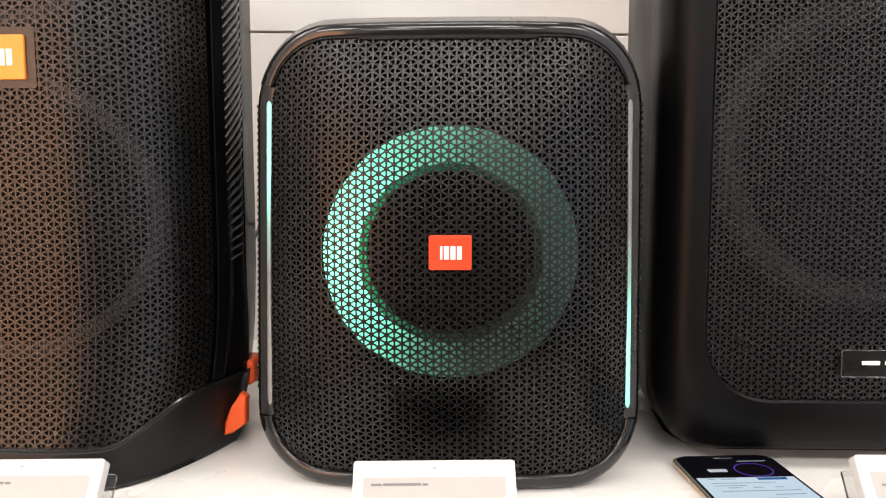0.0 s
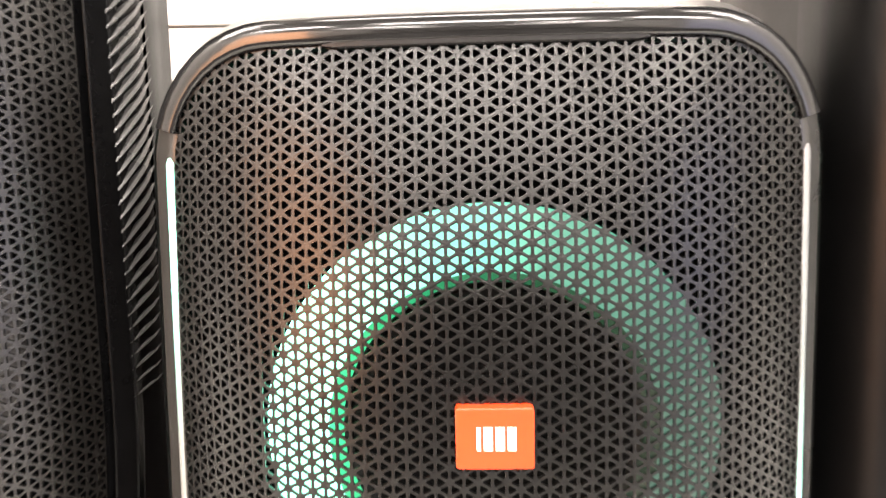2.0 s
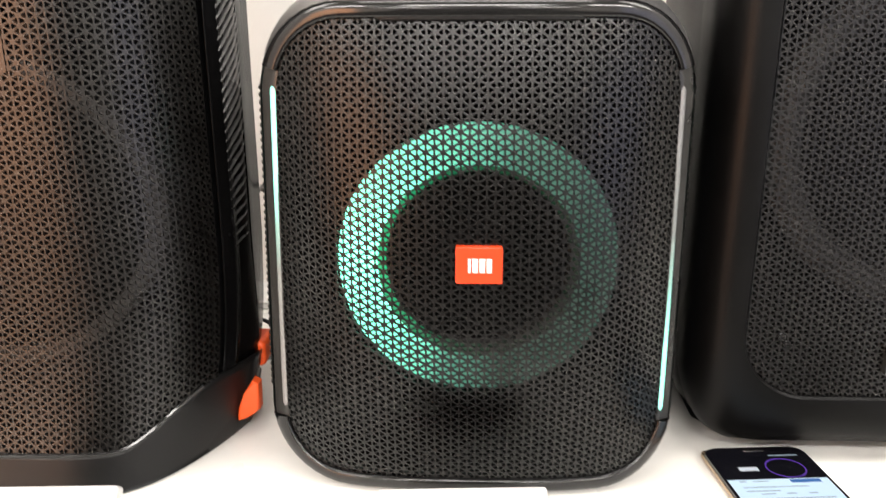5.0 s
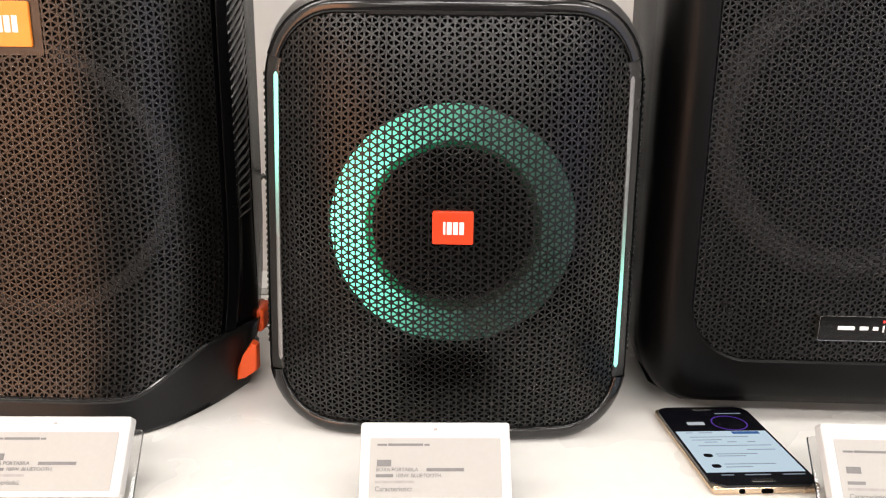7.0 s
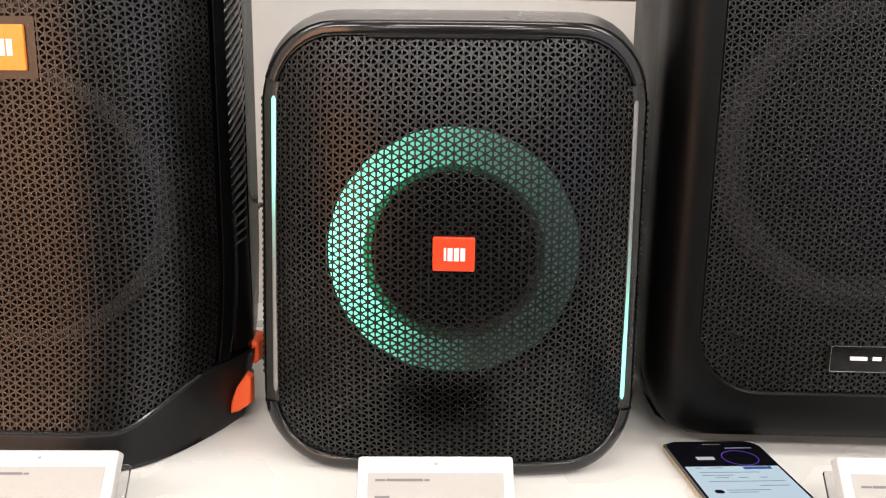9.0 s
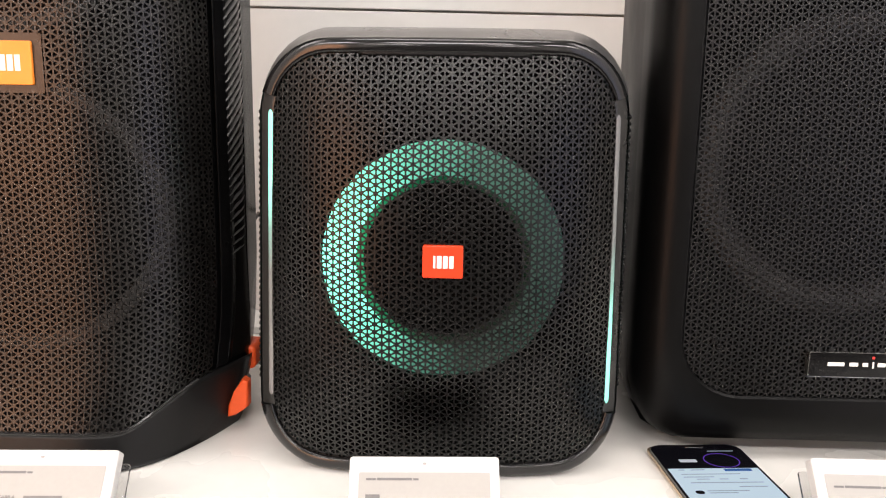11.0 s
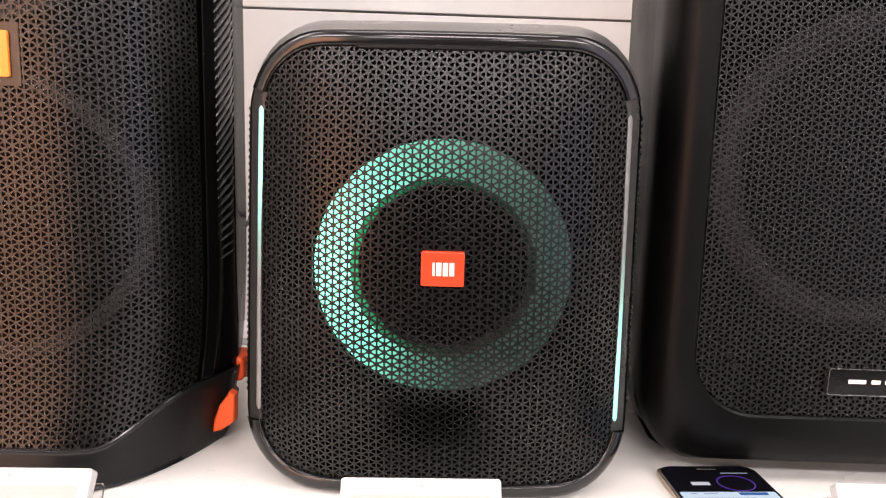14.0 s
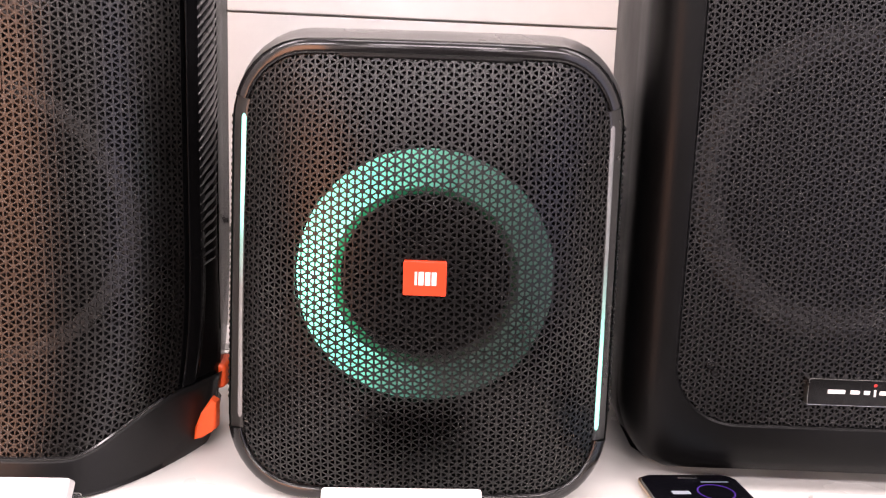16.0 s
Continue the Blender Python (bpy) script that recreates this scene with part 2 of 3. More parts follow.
def perforated(name, a, us, zs, keep, place, m, bar=0.00061, deep=0.0011, corner=0.17):
    """Sheet metal with a lattice of triangular holes. place(u, z, d) gives the point d metres behind the sheet's face."""
    c = a * math.sqrt(3) / 2
    k = 1 - bar / (a / (2 * math.sqrt(3)))
    i0, i1 = int(math.floor(us[0] / c)), int(math.ceil(us[1] / c))
    j0, j1 = int(math.floor(zs[0] / a)) - 1, int(math.ceil(zs[1] / a)) + 1
    verts, faces = [], []

    def node(i, j):
        return (i * c, j * a + (a / 2 if i % 2 else 0.0))

    for i in range(i0, i1):
        for j in range(j0, j1):
            if i % 2 == 0:
                cells = ((node(i, j), node(i + 1, j), node(i, j + 1)), (node(i + 1, j), node(i + 1, j + 1), node(i, j + 1)))
            else:
                cells = ((node(i, j), node(i + 1, j + 1), node(i, j + 1)), (node(i + 1, j), node(i + 1, j + 1), node(i, j)))
            for tri in cells:
                gu, gz = sum(p[0] for p in tri) / 3, sum(p[1] for p in tri) / 3
                what = keep(gu, gz)
                if not what:
                    continue
                s = len(verts)
                verts += [place(u, z, 0) for u, z in tri]
                if what == 2:
                    faces.append((s, s + 1, s + 2))
                    continue
                inner = [(gu + (u - gu) * k, gz + (z - gz) * k) for u, z in tri]
                hole = []
                for q in range(3):
                    (u, z), (pu, pz), (nu, nz) = inner[q], inner[q - 1], inner[(q + 1) % 3]
                    hole += [(u + (pu - u) * corner, z + (pz - z) * corner), (u + (nu - u) * corner, z + (nz - z) * corner)]
                verts += [place(u, z, 0.00005) for u, z in hole]
                verts += [place(u, z, deep) for u, z in hole]
                for q in range(3):
                    h0, h1, h2 = s + 3 + 2 * q, s + 4 + 2 * q, s + 3 + (2 * q + 2) % 6
                    faces += [(s + q, h1, h0), (s + q, s + (q + 1) % 3, h2, h1)]
                for q in range(6):
                    p, w = s + 3 + q, s + 3 + (q + 1) % 6
                    faces.append((p, w, w + 6, p + 6))
    return mesh_of(name, verts, faces, m)


def text_mesh(name, body, size, m):
    cu = bpy.data.curves.new(name, "FONT")
    cu.body, cu.size, cu.extrude = body, size, 0.0001
    ob = bpy.data.objects.new(name, cu)
    scene.collection.objects.link(ob)
    me = bpy.data.meshes.new_from_object(ob.evaluated_get(bpy.context.evaluated_depsgraph_get()))
    bpy.data.objects.remove(ob)
    me.materials.clear()
    me.materials.append(m)
    return me


# ---- the shop round the shelf ----
def structure(name, data, label=""):
    return tagged(new(name, data), label, "", "", "structure")


WALL_Y = 0.46
# Floor, ceiling and end wall lie out of view; tones set for grille reflections.
structure("floor", block("floor", (-2.6, -10.1, -1.0), (2.6, 0.9, -0.9), FLOOR), "grey shop floor below the shelf")
structure("ceiling", block("ceiling", (-2.6, -10.1, CEILING), (2.6, 0.9, CEILING + 0.1), PAINT_CEILING), "plain white shop ceiling")
# Unseen side walls, kept white and close to reflect into the grille edges.
structure("bounce_wall_left", block("bounce_wall_left", (-2.5, -10.0, -0.9), (-2.4, 0.75, CEILING), PAINT_PALE), "unseen white side wall added to reflect light")
structure("bounce_wall_right", block("bounce_wall_right", (2.4, -10.0, -0.9), (2.5, 0.75, CEILING), PAINT_PALE), "unseen white side wall added to reflect light")
structure("wall_front", block("wall_front", (-2.6, -10.1, -0.9), (2.6, -10.0, CEILING), PAINT), "unseen grey end wall added to close the room")
TURN = Matrix.Translation((0, WALL_Y, 0)) @ Matrix.Rotation(radians(4.5), 4, "Z") @ Matrix.Translation((0, -WALL_Y, 0))
wall = structure("wall_back", block("wall_back", (-2.6, WALL_Y + 0.012, -0.9), (2.6, WALL_Y + 0.08, CEILING), JOINT), "white panelled display wall behind the shelf")
wall.matrix_world = TURN
SEAM = 0.421
board = block("panel_board", (-1.6, 0, 0.0015), (1.6, 0.011, 0.3985), PANEL, 0.0012)
for z in (SEAM, SEAM + 0.4, SEAM + 0.8):
    part("panel_board", board, wall).location = (0, WALL_Y, z)
part("panel_board", block("panel_board_low", (-1.6, 0, 0.0015), (1.6, 0.011, SEAM - 0.0015), PANEL, 0.0012), wall).location = (0, WALL_Y, 0)
structure("shelf", block("shelf", (-1.6, -0.24, -0.03), (1.6, WALL_Y + 0.12, 0), LAMINATE, 0.0015), "glossy white laminate display shelf")
trim = structure("trim", block("trim", (-1.6, WALL_Y - 0.09, 0.0005), (1.6, WALL_Y - 0.003, 0.0095), PANEL, 0.001), "white strip along the foot of the wall")
trim.matrix_world = TURN

# ---- the small loudspeaker in the middle ----
X0, HW, ZC, HH, CR = 0.002, 0.1375, 0.168, 0.165, 0.054
NOTCH_TOP, NOTCH_LOW = 0.292, 0.047


def skew(x, y, z):
    k = (0.293 - z) / 0.246
    w = min(1.1, abs(x / HW)) ** 3
    return (x * (1 + 0.055 * k) - w * (0.001 + 0.0033 * max(k, -0.2) if x > 0 else 0.0015), y + 0.006 * k, z)


def edge_y(x):
    return -0.026 * (1 - min(1, abs(x / HW)) ** 3)


def face_y(x, z):
    u, w = min(1, abs(x / HW)), min(1, abs((z - ZC) / HH))
    return edge_y(x) - 0.021 * (1 - u**3) * (1 - w**2.5)


def outline(inset):
    """Rounded front outline as (x, z, nx, nz), the same number of points for every inset."""
    a, h, r = HW - inset, HH - inset, max(CR - inset, 0.002)
    pts = []
    for k, (sx, sz) in enumerate(((1, 1), (-1, 1), (-1, -1), (1, -1))):
        for i in range(11):
            ang = radians(90 * k + 9 * i)
            pts.append((sx * (a - r) + r * math.cos(ang), ZC + sz * (h - r) + r * math.sin(ang), math.cos(ang), math.sin(ang)))
        p = pts[-1]
        ang = radians(90 * (k + 1))
        if k % 2 == 0:
            stop = (-(a - r) * sx, p[1])
        else:
            stop = (p[0], ZC - sz * (h - r))
        for i in range(1, 16):
            f = i / 16
            pts.append((p[0] + (stop[0] - p[0]) * f, p[1] + (stop[1] - p[1]) * f, math.cos(ang), math.sin(ang)))
    return pts


def band(name, rows, keep, m):
    """A strip of the rim: rows of (inset, y rule) round the outline, where keep(x, z) holds."""
    base = outline(0)
    n = len(base)
    rings = [outline(i) for i, _ in rows]
    bm = bmesh.new()
    grid = [[bm.verts.new(skew(x, rule(x, z), z)) for x, z, _, _ in ring] for (_, rule), ring in zip(rows, rings)]
    for i in range(n):
        j = (i + 1) % n
        mx, mz = (base[i][0] + base[j][0]) / 2, (base[i][1] + base[j][1]) / 2
        if keep(mx, mz):
            for a in range(len(rows) - 1):
                bm.faces.new((grid[a][i], grid[a][j], grid[a + 1][j], grid[a + 1][i]))
    bmesh.ops.delete(bm, geom=[v for v in bm.verts if not v.link_faces], context="VERTS")
    return bm_mesh(name, bm, m, smooth=True, angle=50)


speaker = thing("loudspeaker", (X0, 0, 0), "small black loudspeaker with glowing mint light ring on the white shelf", "loudspeaker")
rim_rows = [
    (0.0108, lambda x, z: face_y(x, z) + 0.003),
    (0.0094, lambda x, z: face_y(x, z) - 0.001),
    (0.0086, lambda x, z: edge_y(x) * 0.2 + face_y(x, z) * 0.8 - 0.0021),
    (0.0074, lambda x, z: edge_y(x) * 0.4 + face_y(x, z) * 0.6 - 0.0028),
    (0.0055, lambda x, z: edge_y(x) * 0.65 + face_y(x, z) * 0.35 - 0.003),
    (0.0034, lambda x, z: edge_y(x) * 0.85 + face_y(x, z) * 0.15 - 0.0028),
    (0.0012, lambda x, z: edge_y(x) - 0.0025),
    (0.0002, lambda x, z: edge_y(x) - 0.0023),
    (0.0, lambda x, z: edge_y(x) - 0.002),
    (0.0002, lambda x, z: edge_y(x) + 0.003),
]
side_rows = [(i + 0.001 if i < 0.004 else i * 1.22, (lambda f: lambda x, z: f(x, z) + 0.001)(f)) for i, f in rim_rows]
cap_rows = [
    (inset, (lambda out: lambda x, z: edge_y(x) - out)(out))
    for inset, out in ((0.0108, 0.0005), (0.0101, 0.0034), (0.0092, 0.0047), (0.0078, 0.0053), (0.005, 0.0055), (0.0026, 0.005), (0.0009, 0.004), (-0.0004, 0.0024), (-0.0012, 0.0004), (-0.0013, -0.002), (-0.0011, -0.0035))
]
part("rim_top", band("rim_top", cap_rows, lambda x, z: z > NOTCH_TOP, GLOSS), speaker, "glossy black upper rim with rounded corners")
part("rim_bottom", band("rim_bottom", cap_rows, lambda x, z: z < NOTCH_LOW, GLOSS), speaker, "glossy black lower rim with rounded corners")
for s in (-1, 1):
    part("side_rim", band("side_rim", side_rows, lambda x, z: NOTCH_LOW <= z <= NOTCH_TOP and x * s > 0, SIDE_RIM), speaker, "satin black side rim")
    rows = []
    for z in [0.058, 0.0584, 0.0592, 0.0605] + [0.065 + 0.211 * i / 20 for i in range(21)] + [0.2805, 0.2818, 0.2826, 0.283]:
        ring = []
        tip = min(1, math.sqrt(max(0.02, min(z - 0.058, 0.283 - z) / 0.0025)))
        for inset, dy in ((0.0115, 0.001), (0.011, -0.001), (0.0092, -0.0016), (0.0074, -0.001), (0.0069, 0.001)):
            x = s * (HW - 0.0092 + (0.0092 - inset) * tip)
            ring.append(skew(x, edge_y(x) * 0.4 + face_y(x, z) * 0.6 - 0.0008 + dy, z))
        rows.append(ring)
    part("light_strip", loft("light_strip", rows, STRIP_LEFT if s < 0 else STRIP_RIGHT, close=False), speaker, "glowing LED light strip")

rows = []
for i in range(31):
    x = -0.061 + 0.122 * i / 30
    tip = 0.3 if i in (0, 30) else 1
    y = face_y(x, 0.3225)
    rows.append([skew(x, y + dy, 0.3228 + dz * tip) for dy, dz in ((0.003, 0.0014), (-0.0012, 0.0014), (-0.0018, 0.0008), (-0.0018, -0.0008), (-0.0012, -0.0014), (0.003, -0.0014))])
part("top_lip", loft("top_lip", rows, PLASTIC, cap_first=True, cap_last=True), speaker, "slim dark grey lip below the upper rim")

# body behind the rim: the top swells up, then runs back
rings = []
for d, lift, draw in ((0.0003, 0.0, 0.0), (0.011, 0.36, 0.0), (0.021, 0.63, 0.0), (0.031, 0.82, 0.0), (0.043, 0.95, 0.0), (0.06, 1.0, 0.0), (0.2, 1.0, 0.0), (0.235, 0.9, 0.006), (0.25, 0.6, 0.018), (0.257, 0.3, 0.04)):
    ring = []
    for x, z, nx, nz in outline(-0.0008):
        out = lift * (0.0045 * abs(nx) + 0.0145 * max(0.0, nz) - 0.003 * max(0.0, -nz)) - draw
        yy = edge_y(x) * max(0, 1 - d / 0.08) + d
        px, py, pz = skew(x, yy, z)
        ring.append((px + nx * out, py, pz + nz * out))
    rings.append(ring)
part("body", loft("body", rings, SATIN, cap_last=True), speaker, "satin black rounded plastic housing")

# ribs along both sides of the housing
rib = block("side_rib", (-0.0016, 0.0, -0.0016), (0.0016, 0.03, 0.0016), PLASTIC, 0.0008, 1)
for s in (-1, 1):
    for i in range(44):
        z = 0.066 + 0.005 * i
        ob = part("side_rib", rib, speaker)
        px, py, _ = skew(s * (HW + 0.0035), 0.012, z)
        ob.location = (px, py, z)
        ob.rotation_euler = (radians(18), 0, 0)

# controls on top
dial = part("dial", turned("dial", [(0.0, 0.0), (0.013, 0.0), (0.0165, 0.0012), (0.0175, 0.004), (0.018, 0.012)], SATIN, 40), speaker, "low round control dial on top")
dial.rotation_euler = (radians(-90), 0, 0)
dial.location = (0, 0.075, 0.3505)
for s in (-1, 1):
    part("handle_end", block("handle_end", (-0.026, -0.02, 0), (0.026, 0.05, 0.0085), SATIN, 0.0035, 3), speaker, "raised end of the carrying handle").location = (s * 0.074, 0.085, 0.3405)
    part("foot", block("foot", (-0.02, 0, 0), (0.02, 0.16, 0.013), CABLE, 0.002), speaker, "black rubber foot").location = (s * 0.075, 0.035, 0.0)

# baffle, light ring and cone behind the grille
RC = (0.001, 0.176)


def disc_ring(name, radii, m, n=96):
    rings = []
    for r, back in radii:
        ring = []
        for i in range(n):
            a = 2 * math.pi * i / n
            x, z = r * math.cos(a), r * math.sin(a)
            px, py, pz = skew(RC[0] + x, face_y(RC[0] + x, RC[1] + z) + back, RC[1] + z)
            ring.append((px - RC[0], py, pz - RC[1]))
        rings.append(ring)
    return loft(name, rings, m)


ring_ob = part("light_ring", disc_ring("light_ring", [(0.0875, 0.0075), (0.0868, 0.0042), (0.08, 0.0038), (0.066, 0.0042), (0.062, 0.0052)], RING), speaker, "glowing mint LED light ring")
ring_ob.location = (RC[0], 0, RC[1])
lip = part("ring_lip", disc_ring("ring_lip", [(0.0572, 0.0125), (0.0562, 0.0165), (0.056, 0.0225)], RUBBER), speaker, "dark lip inside the light ring")
lip.location = (RC[0], 0, RC[1])
edge_ob = part("ring_edge", disc_ring("ring_edge", [(0.0619, 0.0053), (0.0598, 0.0075), (0.0574, 0.0123)], RING_SPILL), speaker, "inner edge of the light ring with green spill as glow")
edge_ob.location = (RC[0], 0, RC[1])
cone = part("woofer_cone", disc_ring("woofer_cone", [(0.0572, 0.0215), (0.054, 0.016), (0.05, 0.0155), (0.046, 0.021), (0.03, 0.036), (0.018, 0.04), (0.01, 0.037), (0.001, 0.036)], CONE), speaker, "black woofer cone")
cone.location = (RC[0], 0, RC[1])
rings = []
for inset, back in ((0.0112, 0.007), (0.03, 0.0075), (0.048, 0.0075)):
    rings.append([skew(x, face_y(x, z) + back, z) for x, z, _, _ in outline(inset)])
rings.append([skew(RC[0] + 0.088 * nx, face_y(RC[0] + 0.088 * nx, RC[1] + 0.088 * nz) + 0.0078, RC[1] + 0.088 * nz) for x, z, nx, nz in [(x, z, (x - RC[0]) / math.hypot(x - RC[0], z - RC[1]), (z - RC[1]) / math.hypot(x - RC[0], z - RC[1])) for x, z, _, _ in outline(0.048)]])
part("baffle", loft("baffle", rings, INSIDE), speaker, "black baffle behind the grille")


def arc_table(f, a, n=400):
    """Arc length along the curve y = f(x) from 0 to a."""
    xs = np.linspace(0, a, n)
    ys = np.array([f(x) for x in xs])
    s = np.concatenate([[0], np.cumsum(np.hypot(np.diff(xs), np.diff(ys)))])
    return lambda u: math.copysign(float(np.interp(abs(u), s, xs)), u)


along = arc_table(lambda x: face_y(x, ZC), HW)


def inside_outline(x, z, inset):
    a, h, r = HW - inset, HH - inset, CR - inset
    dx, dz = max(abs(x) - (a - r), 0), max(abs(z - ZC) - (h - r), 0)
    return abs(x) < a and abs(z - ZC) < h and math.hypot(dx, dz) < r


def main_keep(u, z):
    x = along(u)
    if not inside_outline(x, z, 0.0082) or abs(x) > HW - 0.0112:
        return 0
    return 2 if abs(x - 0.001) < 0.0115 and abs(z - 0.178) < 0.0085 else 1


def main_place(u, z, d):
    x = along(u)
    return skew(x, face_y(x, z) + d, z)


part("grille", perforated("grille", 0.006, (-0.16, 0.16), (0, 0.34), main_keep, main_place, GRILLE), speaker, "dark grey metal grille with triangular holes")


def badge(parent, cx, cz, y, w, h, m, label):
    """A square badge with plain white shapes in place of its mark."""
    b = part("badge", slab("badge", rounded(w, h, 0.0012, 3), -0.0016, 0.004, m, 0.0005), parent, label)
    b.location = (cx, y, cz)
    k = w / 0.029
    for x0, x1, z0, z1 in ((-0.0068, -0.0052, -0.0045, 0.0045), (-0.0042, -0.0008, -0.0045, 0.0045), (0.0002, 0.0036, -0.0045, 0.0045), (0.0046, 0.0078, -0.0045, 0.0045)):
        part("mark", block("mark", (x0 * k, -0.00185, z0 * k), (x1 * k, -0.001, z1 * k), PRINT, 0.0001, 1), b)
    return b


badge(speaker, 0.001, 0.178, face_y(0, 0.178) - 0.0005, 0.0288, 0.0232, BADGE, "orange badge with white shapes")

# ---- the tall loudspeaker ----
LX, LA, LH = -0.315, 0.147, 0.568


def tall_front(x):
    return -0.02 + 0.11 * min(1, abs(x) / LA) ** 4


def tall_scale(z):
    return 1 - 0.15 * max(0, 1 - z / 0.2) ** 3


def tall_seam(x):
    """Height of the seam between grille and base along the front."""
    f = min(1, max(0, (abs(x) - 0.07) / 0.06))
    return 0.0305 + 0.032 * f * f * (3 - 2 * f)


tall = thing("tall_loudspeaker", (LX, 0, 0), "tall black loudspeaker with curved grille and orange foot tabs", "loudspeaker")
tall_along = arc_table(tall_front, LA)
GX = 0.1305


def tall_ring(z, shrink=1.0, lift=0.0):
    pts = []
    k = tall_scale(z) * shrink
    n = 40
    for i in range(n + 1):
        x = LA * math.sin(math.pi / 2 * (2 * i / n - 1))
        pts.append((x * k, tall_front(x) * 1.0 - (1 - k) * 0.11 + lift, z))
    for i in range(1, 12):
        a = math.pi * i / 12
        pts.append((LA * k * math.copysign(abs(math.cos(a)) ** 2.0, math.cos(a)), 0.085 + 0.17 * math.sin(a), z))
    return pts


rings = [tall_ring(z, s) for z, s in ((0.0, 1.035), (0.002, 1.042), (0.006, 1.045), (0.0245, 1.03), (0.026, 1.01), (0.04, 1), (0.07, 1), (0.085, 0.97))]
part("base", loft("base", [[(x * (0.985 if z < 0.025 else 0.965), y + 0.001 if z < 0.025 else y + 0.0105 if y < 0.088 else y - 0.002, z) for x, y, z in r] for r in rings], PLASTIC, cap_first=True, cap_last=True), tall, "matt black plastic base")
rings = [[(max(-0.1368, min(0.1368, x * 0.985)), y + (0.007 if y < 0.088 else -0.001), z) for x, y, z in tall_ring(z)] for z in (0.04, 0.06, 0.08, 0.1, 0.15, 0.2, 0.25, 0.3, 0.4, 0.5, LH - 0.012, LH - 0.003, LH)]
rings[-1] = [(x * 0.95, 0.1 + (y - 0.1) * 0.93, z) for x, y, z in rings[-1]]
part("cabinet_core", loft("cabinet_core", rings, SMOOTH, cap_first=True, cap_last=True), tall, "smooth black cabinet")


def tall_patch(name, x0, x1, low, high, m, off, thick, n=30, rows=24):
    """A curved sheet over the front, from x0 to x1, between the heights low(x) and high(x)."""
    verts, faces = [], []
    for side in (0, 1):
        for i in range(n + 1):
            x = x0 + (x1 - x0) * i / n
            for j in range(rows + 1):
                z = low(x) + (high(x) - low(x)) * j / rows
                k = tall_scale(z)
                verts.append((x * k, tall_front(x) - (1 - k) * 0.11 + off + side * thick, z))
    w, t = rows + 1, (n + 1) * (rows + 1)
    for i in range(n):
        for j in range(rows):
            p = i * w + j
            faces.append((p, p + w, p + w + 1, p + 1))
            faces.append((t + p, t + p + 1, t + p + w + 1, t + p + w))
    for j in range(rows):
        for i in (0, n):
            p = i * w + j
            faces.append((p, p + 1, t + p + 1, t + p))
    for i in range(n):
        for j in (0, rows):
            p = i * w + j
            faces.append((p, p + w, t + p + w, t + p))
    return mesh_of(name, verts, faces, m, smooth=True)


part("base_front", tall_patch("base_front", -0.1465, 0.1465, lambda x: 0.0012, tall_seam, PLASTIC, -0.0015, 0.008, 60, 12), tall, "matt black base with a sweeping upper edge")
edge = []
for i in range(61):
    x = -0.119 + 0.238 * i / 60
    z = tall_seam(x) + 0.0012
    edge.append((x * tall_scale(z), tall_front(x) - (1 - tall_scale(z)) * 0.11 - 0.0012, z))
part("seam_bead", tube("seam_bead", edge[::3], 0.0013, GLOSS, 6), tall, "glossy bead along the grille's lower edge")
for s in (-1, 1):
    x0, x1 = (GX - 0.002, 0.1348) if s > 0 else (-0.1348, -GX + 0.002)
    part("side_strip", tall_patch("side_strip", x0, x1, lambda x: tall_seam(x) + 0.002, lambda x: LH - 0.01, SMOOTH, -0.0006, 0.008, 8, 20), tall, "smooth glossy black side strip")

for i in range(56):
    z0 = 0.1612 + 0.0072 * i
    grow = min(1, max(0.2, (z0 - 0.14) / 0.12))
    rows = []
    for k in range(9):
        f = k / 8
        x = 0.1352 + 0.0028 * min(1, 2 * f) - 0.006 * max(0, f - 0.5)
        y = tall_front(0.1362) - 0.005 + 0.057 * f**1.2
        z = z0 + 0.042 * f**1.25 * grow
        r = 0.0022 * grow * math.sin(math.pi * (0.12 + 0.86 * f)) + 0.0003
        rows.append([(x - 0.0015 + r * math.cos(a), y + r * math.sin(a) * 0.3 - r, z + r * math.sin(a)) for a in [2 * math.pi * q / 6 for q in range(6)]])
    part("rib", loft("rib", rows, SATIN, cap_first=True, cap_last=True), tall)


def tall_keep(u, z):
    x = tall_along(u)
    if abs(x) > GX or z > LH - 0.014 or z < tall_seam(x) - 0.002:
        return 0
    return 2 if abs(x) < 0.0235 and abs(z - 0.313) < 0.0195 else 1


def tall_place(u, z, d):
    x = tall_along(u)
    k = tall_scale(z)
    return (x * k, tall_front(x) - (1 - k) * 0.11 + d, z)


part("grille", perforated("grille_tall", 0.0062, (-0.145, 0.145), (0.02, LH), tall_keep, tall_place, GRILLE_WARM), tall, "dark grey curved metal grille with triangular holes")


def tall_disc(name, cz, radii, m, n=72):
    rings = []
    for r, back in radii:
        rings.append([(r * math.cos(2 * math.pi * i / n), tall_front(r * math.cos(2 * math.pi * i / n)) - (1 - tall_scale(cz + r * math.sin(2 * math.pi * i / n))) * 0.11 + back, cz + r * math.sin(2 * math.pi * i / n)) for i in range(n)])
    return loft(name, rings, m)


for cz in (0.2, 0.44):
    part("light_ring", tall_disc("unlit_ring", cz, [(0.105, 0.0066), (0.104, 0.0048), (0.099, 0.0042), (0.093, 0.0048), (0.092, 0.0066)], DIFFUSER), tall, "unlit grey light ring behind the grille")
